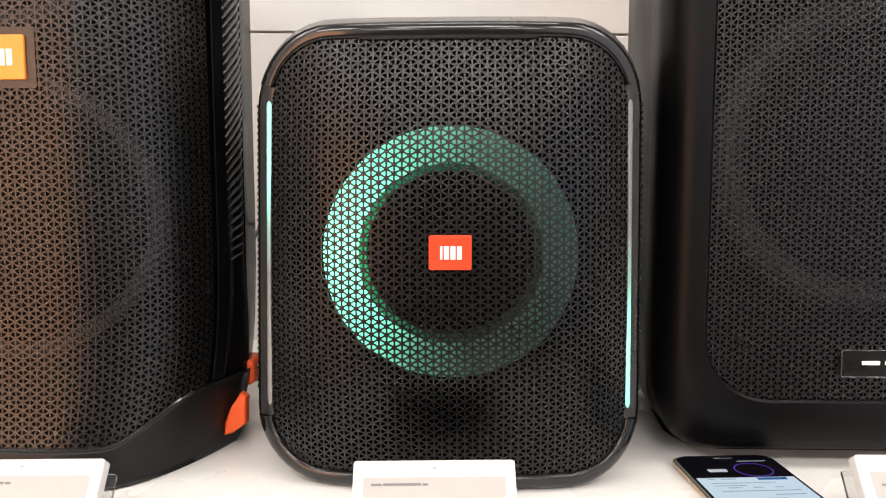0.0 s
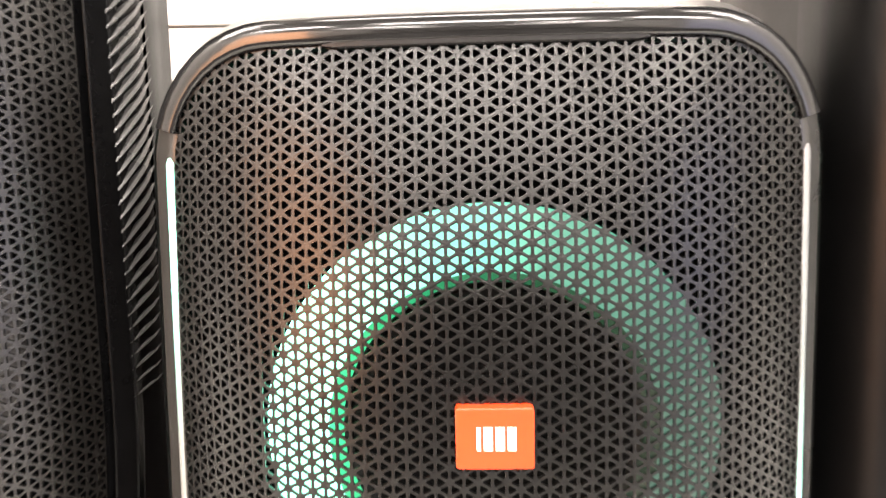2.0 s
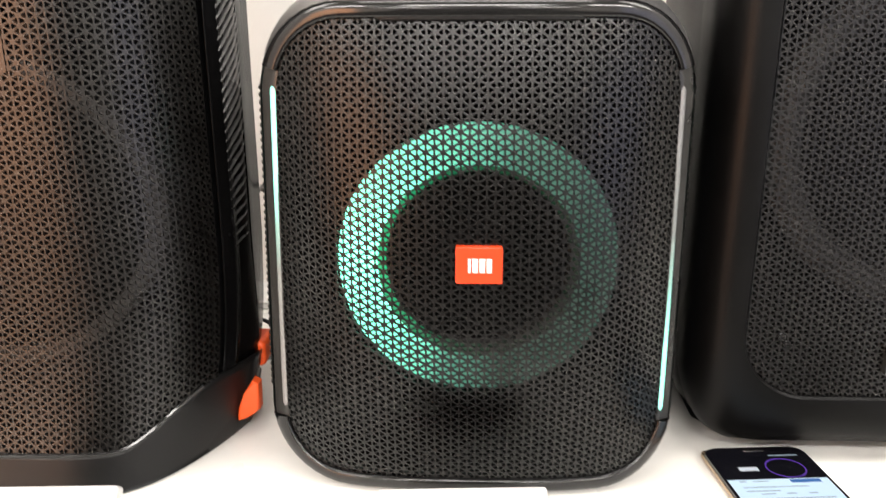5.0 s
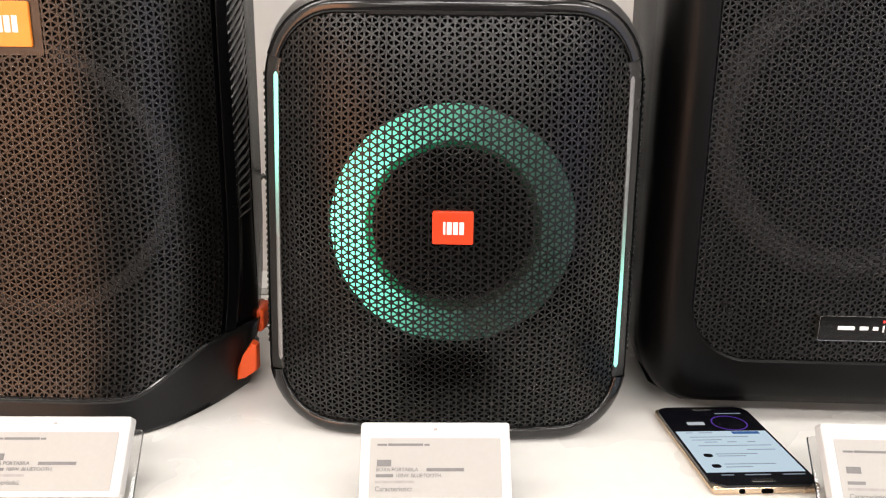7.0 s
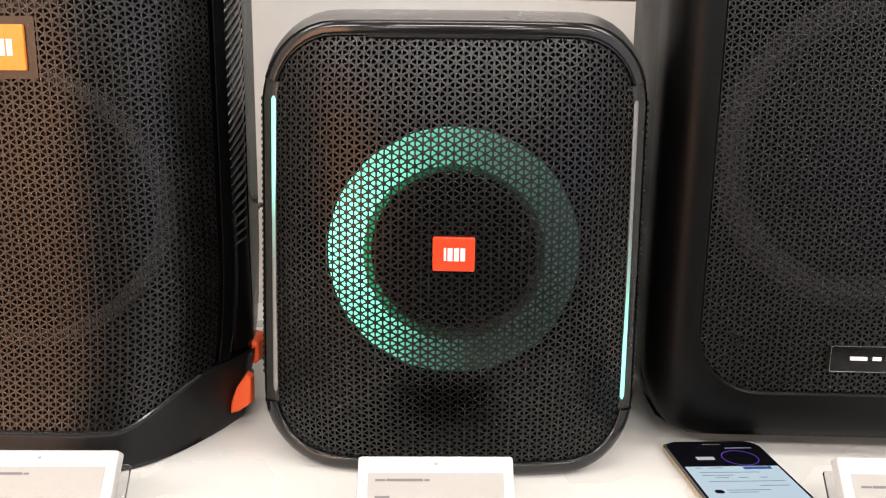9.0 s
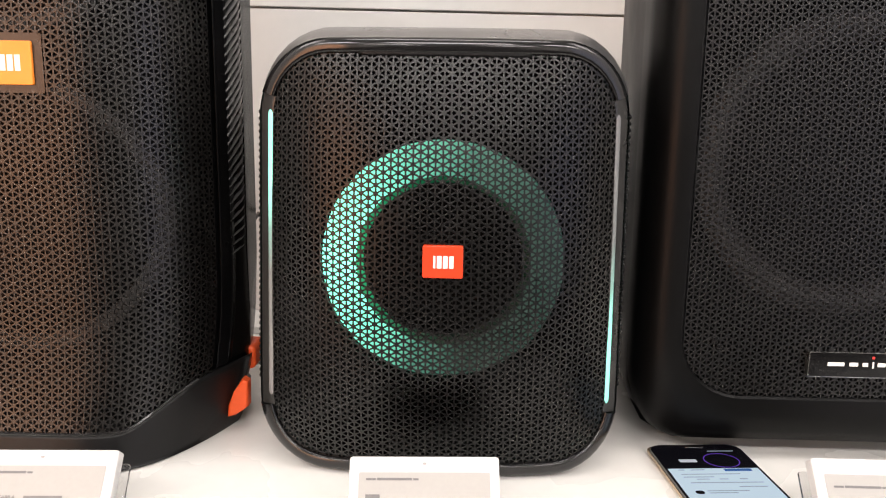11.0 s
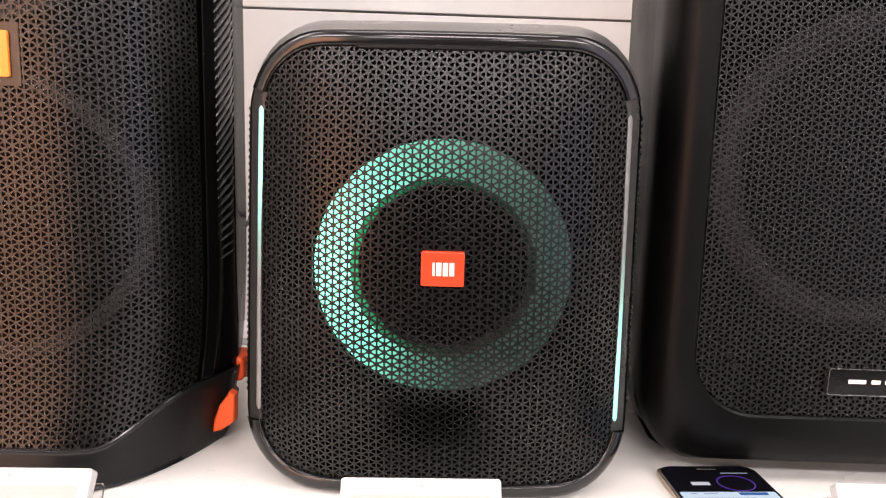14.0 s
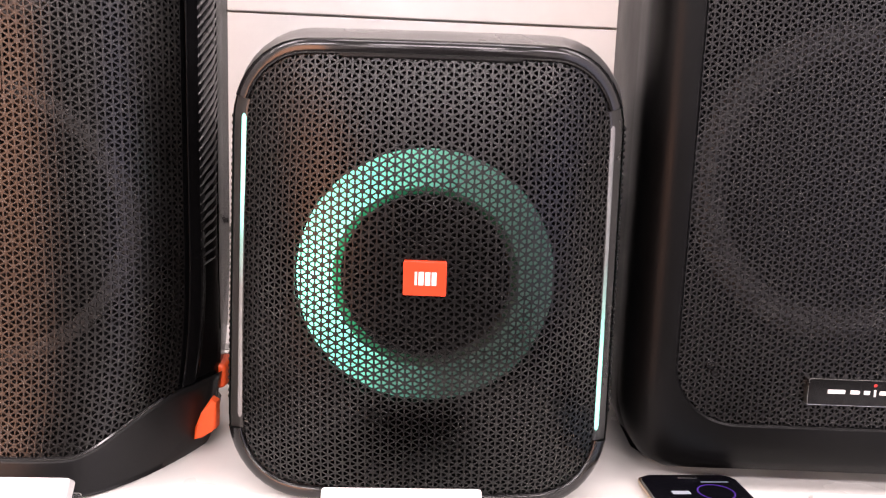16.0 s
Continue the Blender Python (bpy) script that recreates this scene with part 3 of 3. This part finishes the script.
part("badge_plate", slab("badge_plate", rounded(0.051, 0.0425, 0.001, 2), -0.0004, 0.003, GRILLE_WARM), tall, "flat metal field round the badge").location = (0, tall_front(0), 0.313)
badge(tall, 0.0, 0.313, tall_front(0) - 0.0008, 0.037, 0.031, BADGE_AMBER, "amber badge with white shapes")

# orange fittings at the foot
wedge = [(0.1245, 0.012), (0.132, 0.014), (0.1405, 0.0205), (0.1435, 0.0225), (0.144, 0.0455), (0.139, 0.0485), (0.131, 0.036), (0.1255, 0.023)]
part("foot_tab", slab("foot_tab", wedge, 0.056, 0.066, ORANGE, 0.002, 3), tall, "orange plastic tab at the foot")
ob = part("strap_end", slab("strap_end", rounded(0.017, 0.0225, 0.005, 4), 0, 0.03, ORANGE, 0.003, 3), tall, "orange rounded end piece")
ob.location = (0.1335, 0.088, 0.0575)
plug = part("jack_plug", turned("jack_plug", [(0.0, -0.005), (0.0014, -0.0048), (0.0016, -0.001), (0.0024, -0.0006), (0.0024, 0.005), (0.0, 0.005)], SILVER, 20), tall, "small silver jack plug")
plug.rotation_euler = (0, 0, radians(90))
plug.location = (0.1405, 0.1, 0.049)

# ---- the wide loudspeaker ----
RX0, RX1, RF, RH = 0.166, 0.474, 0.021, 0.62
RCX = (RX0 + RX1) / 2
wide = thing("wide_loudspeaker", (RCX, 0, 0), "wide matt black loudspeaker with recessed grille on the white shelf", "loudspeaker")
RW = (RX1 - RX0) / 2


def wide_ring(z, inset, fwd):
    """Plan outline with soft corners."""
    pts = []
    x0, y0, y1 = RW - inset, RF + inset * fwd, 0.3 - inset
    for cx, cy, a0, r in ((x0 - 0.03, y0 + 0.03, -90, 0.03), (x0 - 0.03, y1 - 0.03, 0, 0.03), (-x0 + 0.03, y1 - 0.03, 90, 0.03), (-x0 + 0.03, y0 + 0.03, 180, 0.03)):
        for i in range(9):
            a = radians(a0 + 90 * i / 8)
            pts.append((cx + r * math.cos(a), cy + r * math.sin(a), z))
    return pts


prof = ((0.0, 0.04), (0.002, 0.036), (0.008, 0.026), (0.018, 0.015), (0.032, 0.006), (0.05, 0.001), (0.07, 0.0), (0.2, 0.0), (0.4, 0.0), (RH - 0.03, 0.002), (RH - 0.008, 0.012), (RH, 0.03))
rings = []
for z, i in prof:
    ring = []
    for x, y, _ in wide_ring(z, i, 1.2):
        y += 0.026 if y < 0.06 else 0
        x += (1 if x > 0 else -1) * (0.004 * max(0, 1 - z / 0.12) - 0.024 * max(0, (y - 0.06) / 0.24))
        ring.append((x, y, z))
    rings.append(ring)
part("cabinet", loft("cabinet", rings, WIDE_BODY, cap_first=True, cap_last=True), wide, "matt black plastic cabinet with rounded edges")

GL, GB, GT, GR = -(RCX - 0.1985), 0.0565, RH - 0.06, 0.05


def frame_outline(grow, r):
    pts = []
    w, h = -GL + grow, (GT - GB) / 2 + grow
    cz = (GT + GB) / 2
    for k, (sx, sz) in enumerate(((1, 1), (-1, 1), (-1, -1), (1, -1))):
        for i in range(13):
            a = radians(90 * k + 7.5 * i)
            pts.append((sx * (w - r) + r * math.cos(a), cz + sz * (h - r) + r * math.sin(a)))
        ends = ((-(w - r), cz + h), (-w, cz - (h - r)), (w - r, cz - h), (w, cz + h - r))[k]
        here = pts[-1]
        pts += [(here[0] + (ends[0] - here[0]) * i / 12, here[1] + (ends[1] - here[1]) * i / 12) for i in range(1, 12)]
    return pts


def frame_ring(grow, r, y):
    pts = frame_outline(grow, r)
    pts = [(x, z if z > GB else z - 0.48 * (GB - z) ** 2 / (GB - z + 0.006)) for x, z in pts]
    return [(x, y + 1.2 * max(0, 0.014 - z) + 0.9 * max(0, abs(x) - RW + 0.012), z) for x, z in pts]


rows = [frame_ring(0.0005, GR, RF + 0.012), frame_ring(0.0, GR, RF + 0.003), frame_ring(0.0015, GR + 0.001, RF + 0.0012), frame_ring(0.012, GR + 0.008, RF + 0.0004), frame_ring(0.022, GR + 0.012, RF + 0.003), frame_ring(0.0285, 0.05, RF + 0.009), frame_ring(0.0325, 0.045, RF + 0.018), frame_ring(0.0335, 0.04, RF + 0.03), frame_ring(0.03, 0.04, RF + 0.065)]
part("front_frame", loft("front_frame", rows, WIDE_BODY), wide, "matt black frame round the grille")


def wide_keep(u, z):
    w, h, cz = -GL - 0.0022, (GT - GB) / 2 - 0.0004, (GT + GB) / 2
    dx, dz = max(abs(u) - (w - GR), 0), max(abs(z - cz) - (h - GR), 0)
    if abs(u) > w or abs(z - cz) > h or math.hypot(dx, dz) > GR + 0.002 or u > 0.1:
        return 0
    return 1


def wide_place(u, z, d):
    return (u, RF + 0.004 + d, z)


part("grille", perforated("grille_wide", 0.0058, (GL - 0.004, 0.1), (GB - 0.004, 0.5), lambda u, z: wide_keep(u, z) if z < 0.5 else 0, wide_place, GRILLE_FLAT, bar=0.00056), wide, "black flat metal grille with triangular holes")
part("grille_rest", slab("grille_rest", [(0.101, GB + 0.05), (-GL - 0.001, GB + 0.05), (-GL - 0.001, 0.5), (0.101, 0.5)], RF + 0.005, RF + 0.008, GRILLE_FLAT), wide, "black metal grille")
part("baffle", block("baffle_wide", (GL + 0.003, RF + 0.021, GB + 0.004), (-GL - 0.003, RF + 0.0245, GT - 0.004), INSIDE), wide, "black baffle behind the grille")
wz = 0.245
part("woofer_surround", turned("woofer_surround", [(0.122, 0.0), (0.119, -0.006), (0.11, -0.0105), (0.1, -0.006), (0.096, 0.001)], RUBBER, 96, (0.004, RF + 0.0185, wz)), wide, "grey rubber woofer surround")
part("woofer_cone", turned("cone_wide", [(0.096, -0.0005), (0.092, -0.004), (0.075, -0.002), (0.03, -0.001), (0.001, -0.004)], CONE, 96, (0.004, RF + 0.0205, wz)), wide, "black woofer cone")
for dx, dz in ((0, 0), (0.0045, -0.0058)):
    part("screw", turned("screw", [(0.0, -0.0004), (0.0012, -0.0004), (0.0014, -0.0013), (0.0028, -0.0013), (0.0036, -0.0002), (0.0036, 0.003)], GLOSS, 16), wide, "small dark screw in the grille").location = (0.2245 - RCX + dx, RF + 0.0042, 0.1035 + dz)
plate = part("name_plate", slab("name_plate", rounded(0.092, 0.0205, 0.0015, 3), -0.004, 0.004, PLATE, 0.0006), wide, "glossy black name plate with pale shapes")
plate.location = (0.346 - RCX, RF + 0.003, 0.0868)
part("plate_edge", loft("plate_edge", [[(x, y, z) for x, z in rounded(0.092 + g, 0.0205 + g, 0.0015, 3)] for g, y in ((-0.0002, -0.003), (0.0, -0.0043), (0.0005, -0.0044), (0.0008, -0.003), (0.0008, 0.001))], SILVER), plate, "thin silver edge")
for x0, x1, z0, z1 in ((-0.031, -0.0175, -0.0012, 0.002), (-0.0135, -0.0065, -0.0012, 0.002), (-0.003, 0.0015, -0.0012, 0.002), (0.0048, 0.0062, -0.0028, 0.003), (0.009, 0.0155, -0.0012, 0.002)):
    part("mark", block("mark", (x0, -0.0044, z0), (x1, -0.0036, z1), PRINT, 0.0003, 1), plate)
part("mark", block("mark", (0.0042, -0.0044, 0.0052), (0.0064, -0.0036, 0.0074), RED, 0.0003, 1), plate, "red dot")


# ---- price tags ----
def price_tag(place, turn, label, lines, words, h=0.0525, wing=0.011):
    tag = thing("price_tag", place, label, "price tag", "price tags on the shelf")
    tag.rotation_euler = (0, 0, radians(turn))
    w, t = 0.101, 0.009
    lean = Matrix.Rotation(radians(-37), 4, "X")
    holder = part("holder", slab("holder", rounded(w + wing, h - 0.006, 0.002, 3), 0, 0.0022, ACRYLIC, 0.0003), tag, "clear acrylic holder")
    holder.matrix_basis = lean @ Matrix.Translation((0, 0.0005, h / 2 + 0.0015))
    stand = part("stand", slab("stand", rounded(w - 0.03, 0.034, 0.002, 3), 0, 0.002, ACRYLIC), tag, "clear acrylic prop")
    stand.matrix_basis = Matrix.Translation((0, 0.0385, 0)) @ Matrix.Rotation(radians(-2), 4, "X") @ Matrix.Translation((0, 0, 0.0175))
    frame_ob = part("frame", slab("tag_frame", rounded(w, h, 0.0022, 4), -t, 0, TAG, 0.0012, 3), tag, "white plastic frame")
    frame_ob.matrix_basis = lean @ Matrix.Translation((0, 0, h / 2 + 0.006))
    part("display", slab("display", rounded(w - 0.013, h - 0.014, 0.0006, 2), -t - 0.0003, -t + 0.001, PAPER), frame_ob, "pale grey paper-like display").location = (0, 0, -0.0035)
    part("sensor", slab("sensor", rounded(0.0026, 0.0016, 0.0005, 2), -t - 0.0003, -t + 0.001, INK_PALE), frame_ob, "small grey sensor window").location = (0.0, 0, h / 2 - 0.0048)
    for x0, z0, length, tall_by, dark in lines:
        part("printed_line", block("printed_line", (x0, -t - 0.0006, z0), (x0 + length, -t - 0.0001, z0 + tall_by), INK if dark else INK_PALE), frame_ob)
    for body, x0, z0, size in words:
        ob = part("printed_words", text_mesh("printed_words", body, size, INK), frame_ob, "dark printed words")
        ob.location = (x0, -t - 0.0005, z0)
        ob.rotation_euler = (radians(90), 0, 0)
    return tag


LINES = [(-0.039, 0.0105, 0.0065, 0.0013, 1), (-0.0318, 0.0105, 0.0235, 0.0015, 1), (-0.0075, 0.0105, 0.0035, 0.0013, 1), (-0.039, -0.0028, 0.0095, 0.0042, 1), (-0.006, -0.006, 0.025, 0.0021, 1), (-0.0395, -0.0098, 0.0115, 0.002, 1), (-0.04, -0.0135, 0.026, 0.0016, 0)]
WORDS = [("BOXA PORTABILA", -0.0395, -0.006, 0.0034), ("100W. BLUETOOTH.", -0.0265, -0.0098, 0.0034), ("Caracteristici:", -0.04, -0.0186, 0.0044)]
price_tag((-0.0045, -0.1205, 0), 3.0, "white electronic price tag standing before the small loudspeaker", LINES, WORDS, wing=0.0016)
price_tag((-0.263, -0.126, 0), 3.0, "white electronic price tag standing before the tall loudspeaker", LINES, WORDS)
price_tag((0.3038, -0.122, 0.0), 0.0, "white electronic price tag standing before the wide loudspeaker", LINES, [("Caracteristici:", -0.04, -0.0186, 0.0044)], 0.0595)

# ---- phone lying on the shelf ----
phone = thing("phone", (0.2208, -0.026, 0.0), "gold smartphone with lit screen lying on the shelf", "phone")
phone.rotation_euler = (0, 0, radians(4.6))
PW, PL, PT = 0.0785, 0.1225, 0.0078


def flat(outline_pts, z0, z1, m, name, bevel=0.0, segs=2):
    me = slab(name, [(x, -y) for x, y in outline_pts][::-1], -z1, -z0, m, bevel, segs)
    me.transform(Matrix.Rotation(radians(-90), 4, "X"))
    return me


part("phone_body", block("phone_body", (-PW / 2, -PL / 2, 0.0002), (PW / 2, PL / 2, PT - 0.0008), PHONE_RIM, 0.0032, 4), phone, "gold metal body")
part("glass", flat(rounded(PW - 0.0012, PL - 0.0016, 0.009, 6), PT - 0.0022, PT, PHONE_GLASS, "glass", 0.0008), phone, "black glass front")


def on_screen(x0, x1, y0, y1, m, lift=0.00015, name="screen_panel", label=""):
    return part(name, block(name, (x0, y0, PT - 0.0005), (x1, y1, PT + lift), m), phone, label)


on_screen(-0.0365, 0.0365, -0.0435, 0.0175, SCREEN, name="lit_page", label="pale blue lit page")
on_screen(0.008, 0.03, 0.0125, 0.0165, SCREEN_BLUE, 0.0003, "blue_button", "blue button")
on_screen(-0.022, -0.008, 0.0285, 0.033, SCREEN_WHITE, 0.0003, "white_logo", "plain white mark")
for y, x0, x1 in ((0.0145, -0.029, -0.024), (0.0145, -0.019, -0.008), (0.0075, -0.029, 0.018), (0.003, -0.029, -0.005), (-0.006, -0.027, 0.03), (-0.0185, -0.019, 0.013), (-0.0215, -0.019, 0.003), (-0.033, -0.019, 0.02), (-0.037, -0.019, 0.001), (0.0475, 0.008, 0.03), (-0.0475, -0.027, -0.018), (-0.0475, -0.01, 0.009), (-0.0475, 0.018, 0.034), (-0.0005, -0.02, -0.01), (-0.0005, -0.002, 0.005), (-0.0005, 0.014, 0.02), (-0.0125, 0.008, 0.03)):
    on_screen(x0, x1, y, y + 0.0008, SCREEN_GREY, 0.0003, "text_bar")
for y in (-0.02, -0.035):
    ob = part("round_icon", flat(rounded(0.007, 0.005, 0.0024, 5), PT - 0.0005, PT + 0.0003, PHONE_GLASS, "round_icon"), phone, "dark round icon")
    ob.location = (-0.0255, y, 0)
ring = []
for g in (0.0, 0.0008):
    ring.append([((0.0145 - g) * math.cos(2 * math.pi * i / 48), (0.0125 - g) * math.sin(2 * math.pi * i / 48), 0) for i in range(48)])
ob = part("violet_ring", loft("violet_ring", ring, SCREEN_VIOLET), phone, "thin violet ring on the screen")
ob.location = (0.013, 0.031, PT + 0.0003)
for y, long in ((0.0565, 0.016), (-0.0545, 0.0175)):
    part("speaker_slot", flat(rounded(long, 0.0036, 0.0013, 4), PT - 0.0005, PT + 0.0004, SILVER, "speaker_slot", 0.0002), phone, "silver bar on the phone").location = (0, y, 0)
for x, w in ((-0.018, 0.0042), (0.0, 0.0085)):
    part("socket", slab("socket", rounded(w, 0.0036, 0.0016, 5), -0.0004, 0.003, INSIDE), phone, "dark socket in the end").location = (x, -PL / 2, 0.0037)

# ---- cables behind the loudspeakers ----
for pts, label in (
    ([(-0.32, 0.29, 0.012), (-0.26, 0.262, 0.024), (-0.223, 0.25, 0.026), (-0.2, 0.247, 0.021), (-0.12, 0.275, 0.01), (-0.02, 0.3, 0.003)], "black cable behind the loudspeakers"),
    ([(-0.11, 0.262, 0.2), (-0.15, 0.225, 0.19), (-0.193, 0.2, 0.177), (-0.216, 0.25, 0.166), (-0.27, 0.3, 0.1), (-0.3, 0.32, 0.003)], "black cable hanging behind the loudspeakers"),
    ([(0.09, 0.27, 0.004), (0.15, 0.25, 0.003), (0.2, 0.28, 0.003), (0.3, 0.33, 0.003)], "black cable lying on the shelf"),
):
    tagged(new("cable", tube("cable", pts, 0.0022, CABLE)), label, "cable", "cables behind the loudspeakers")
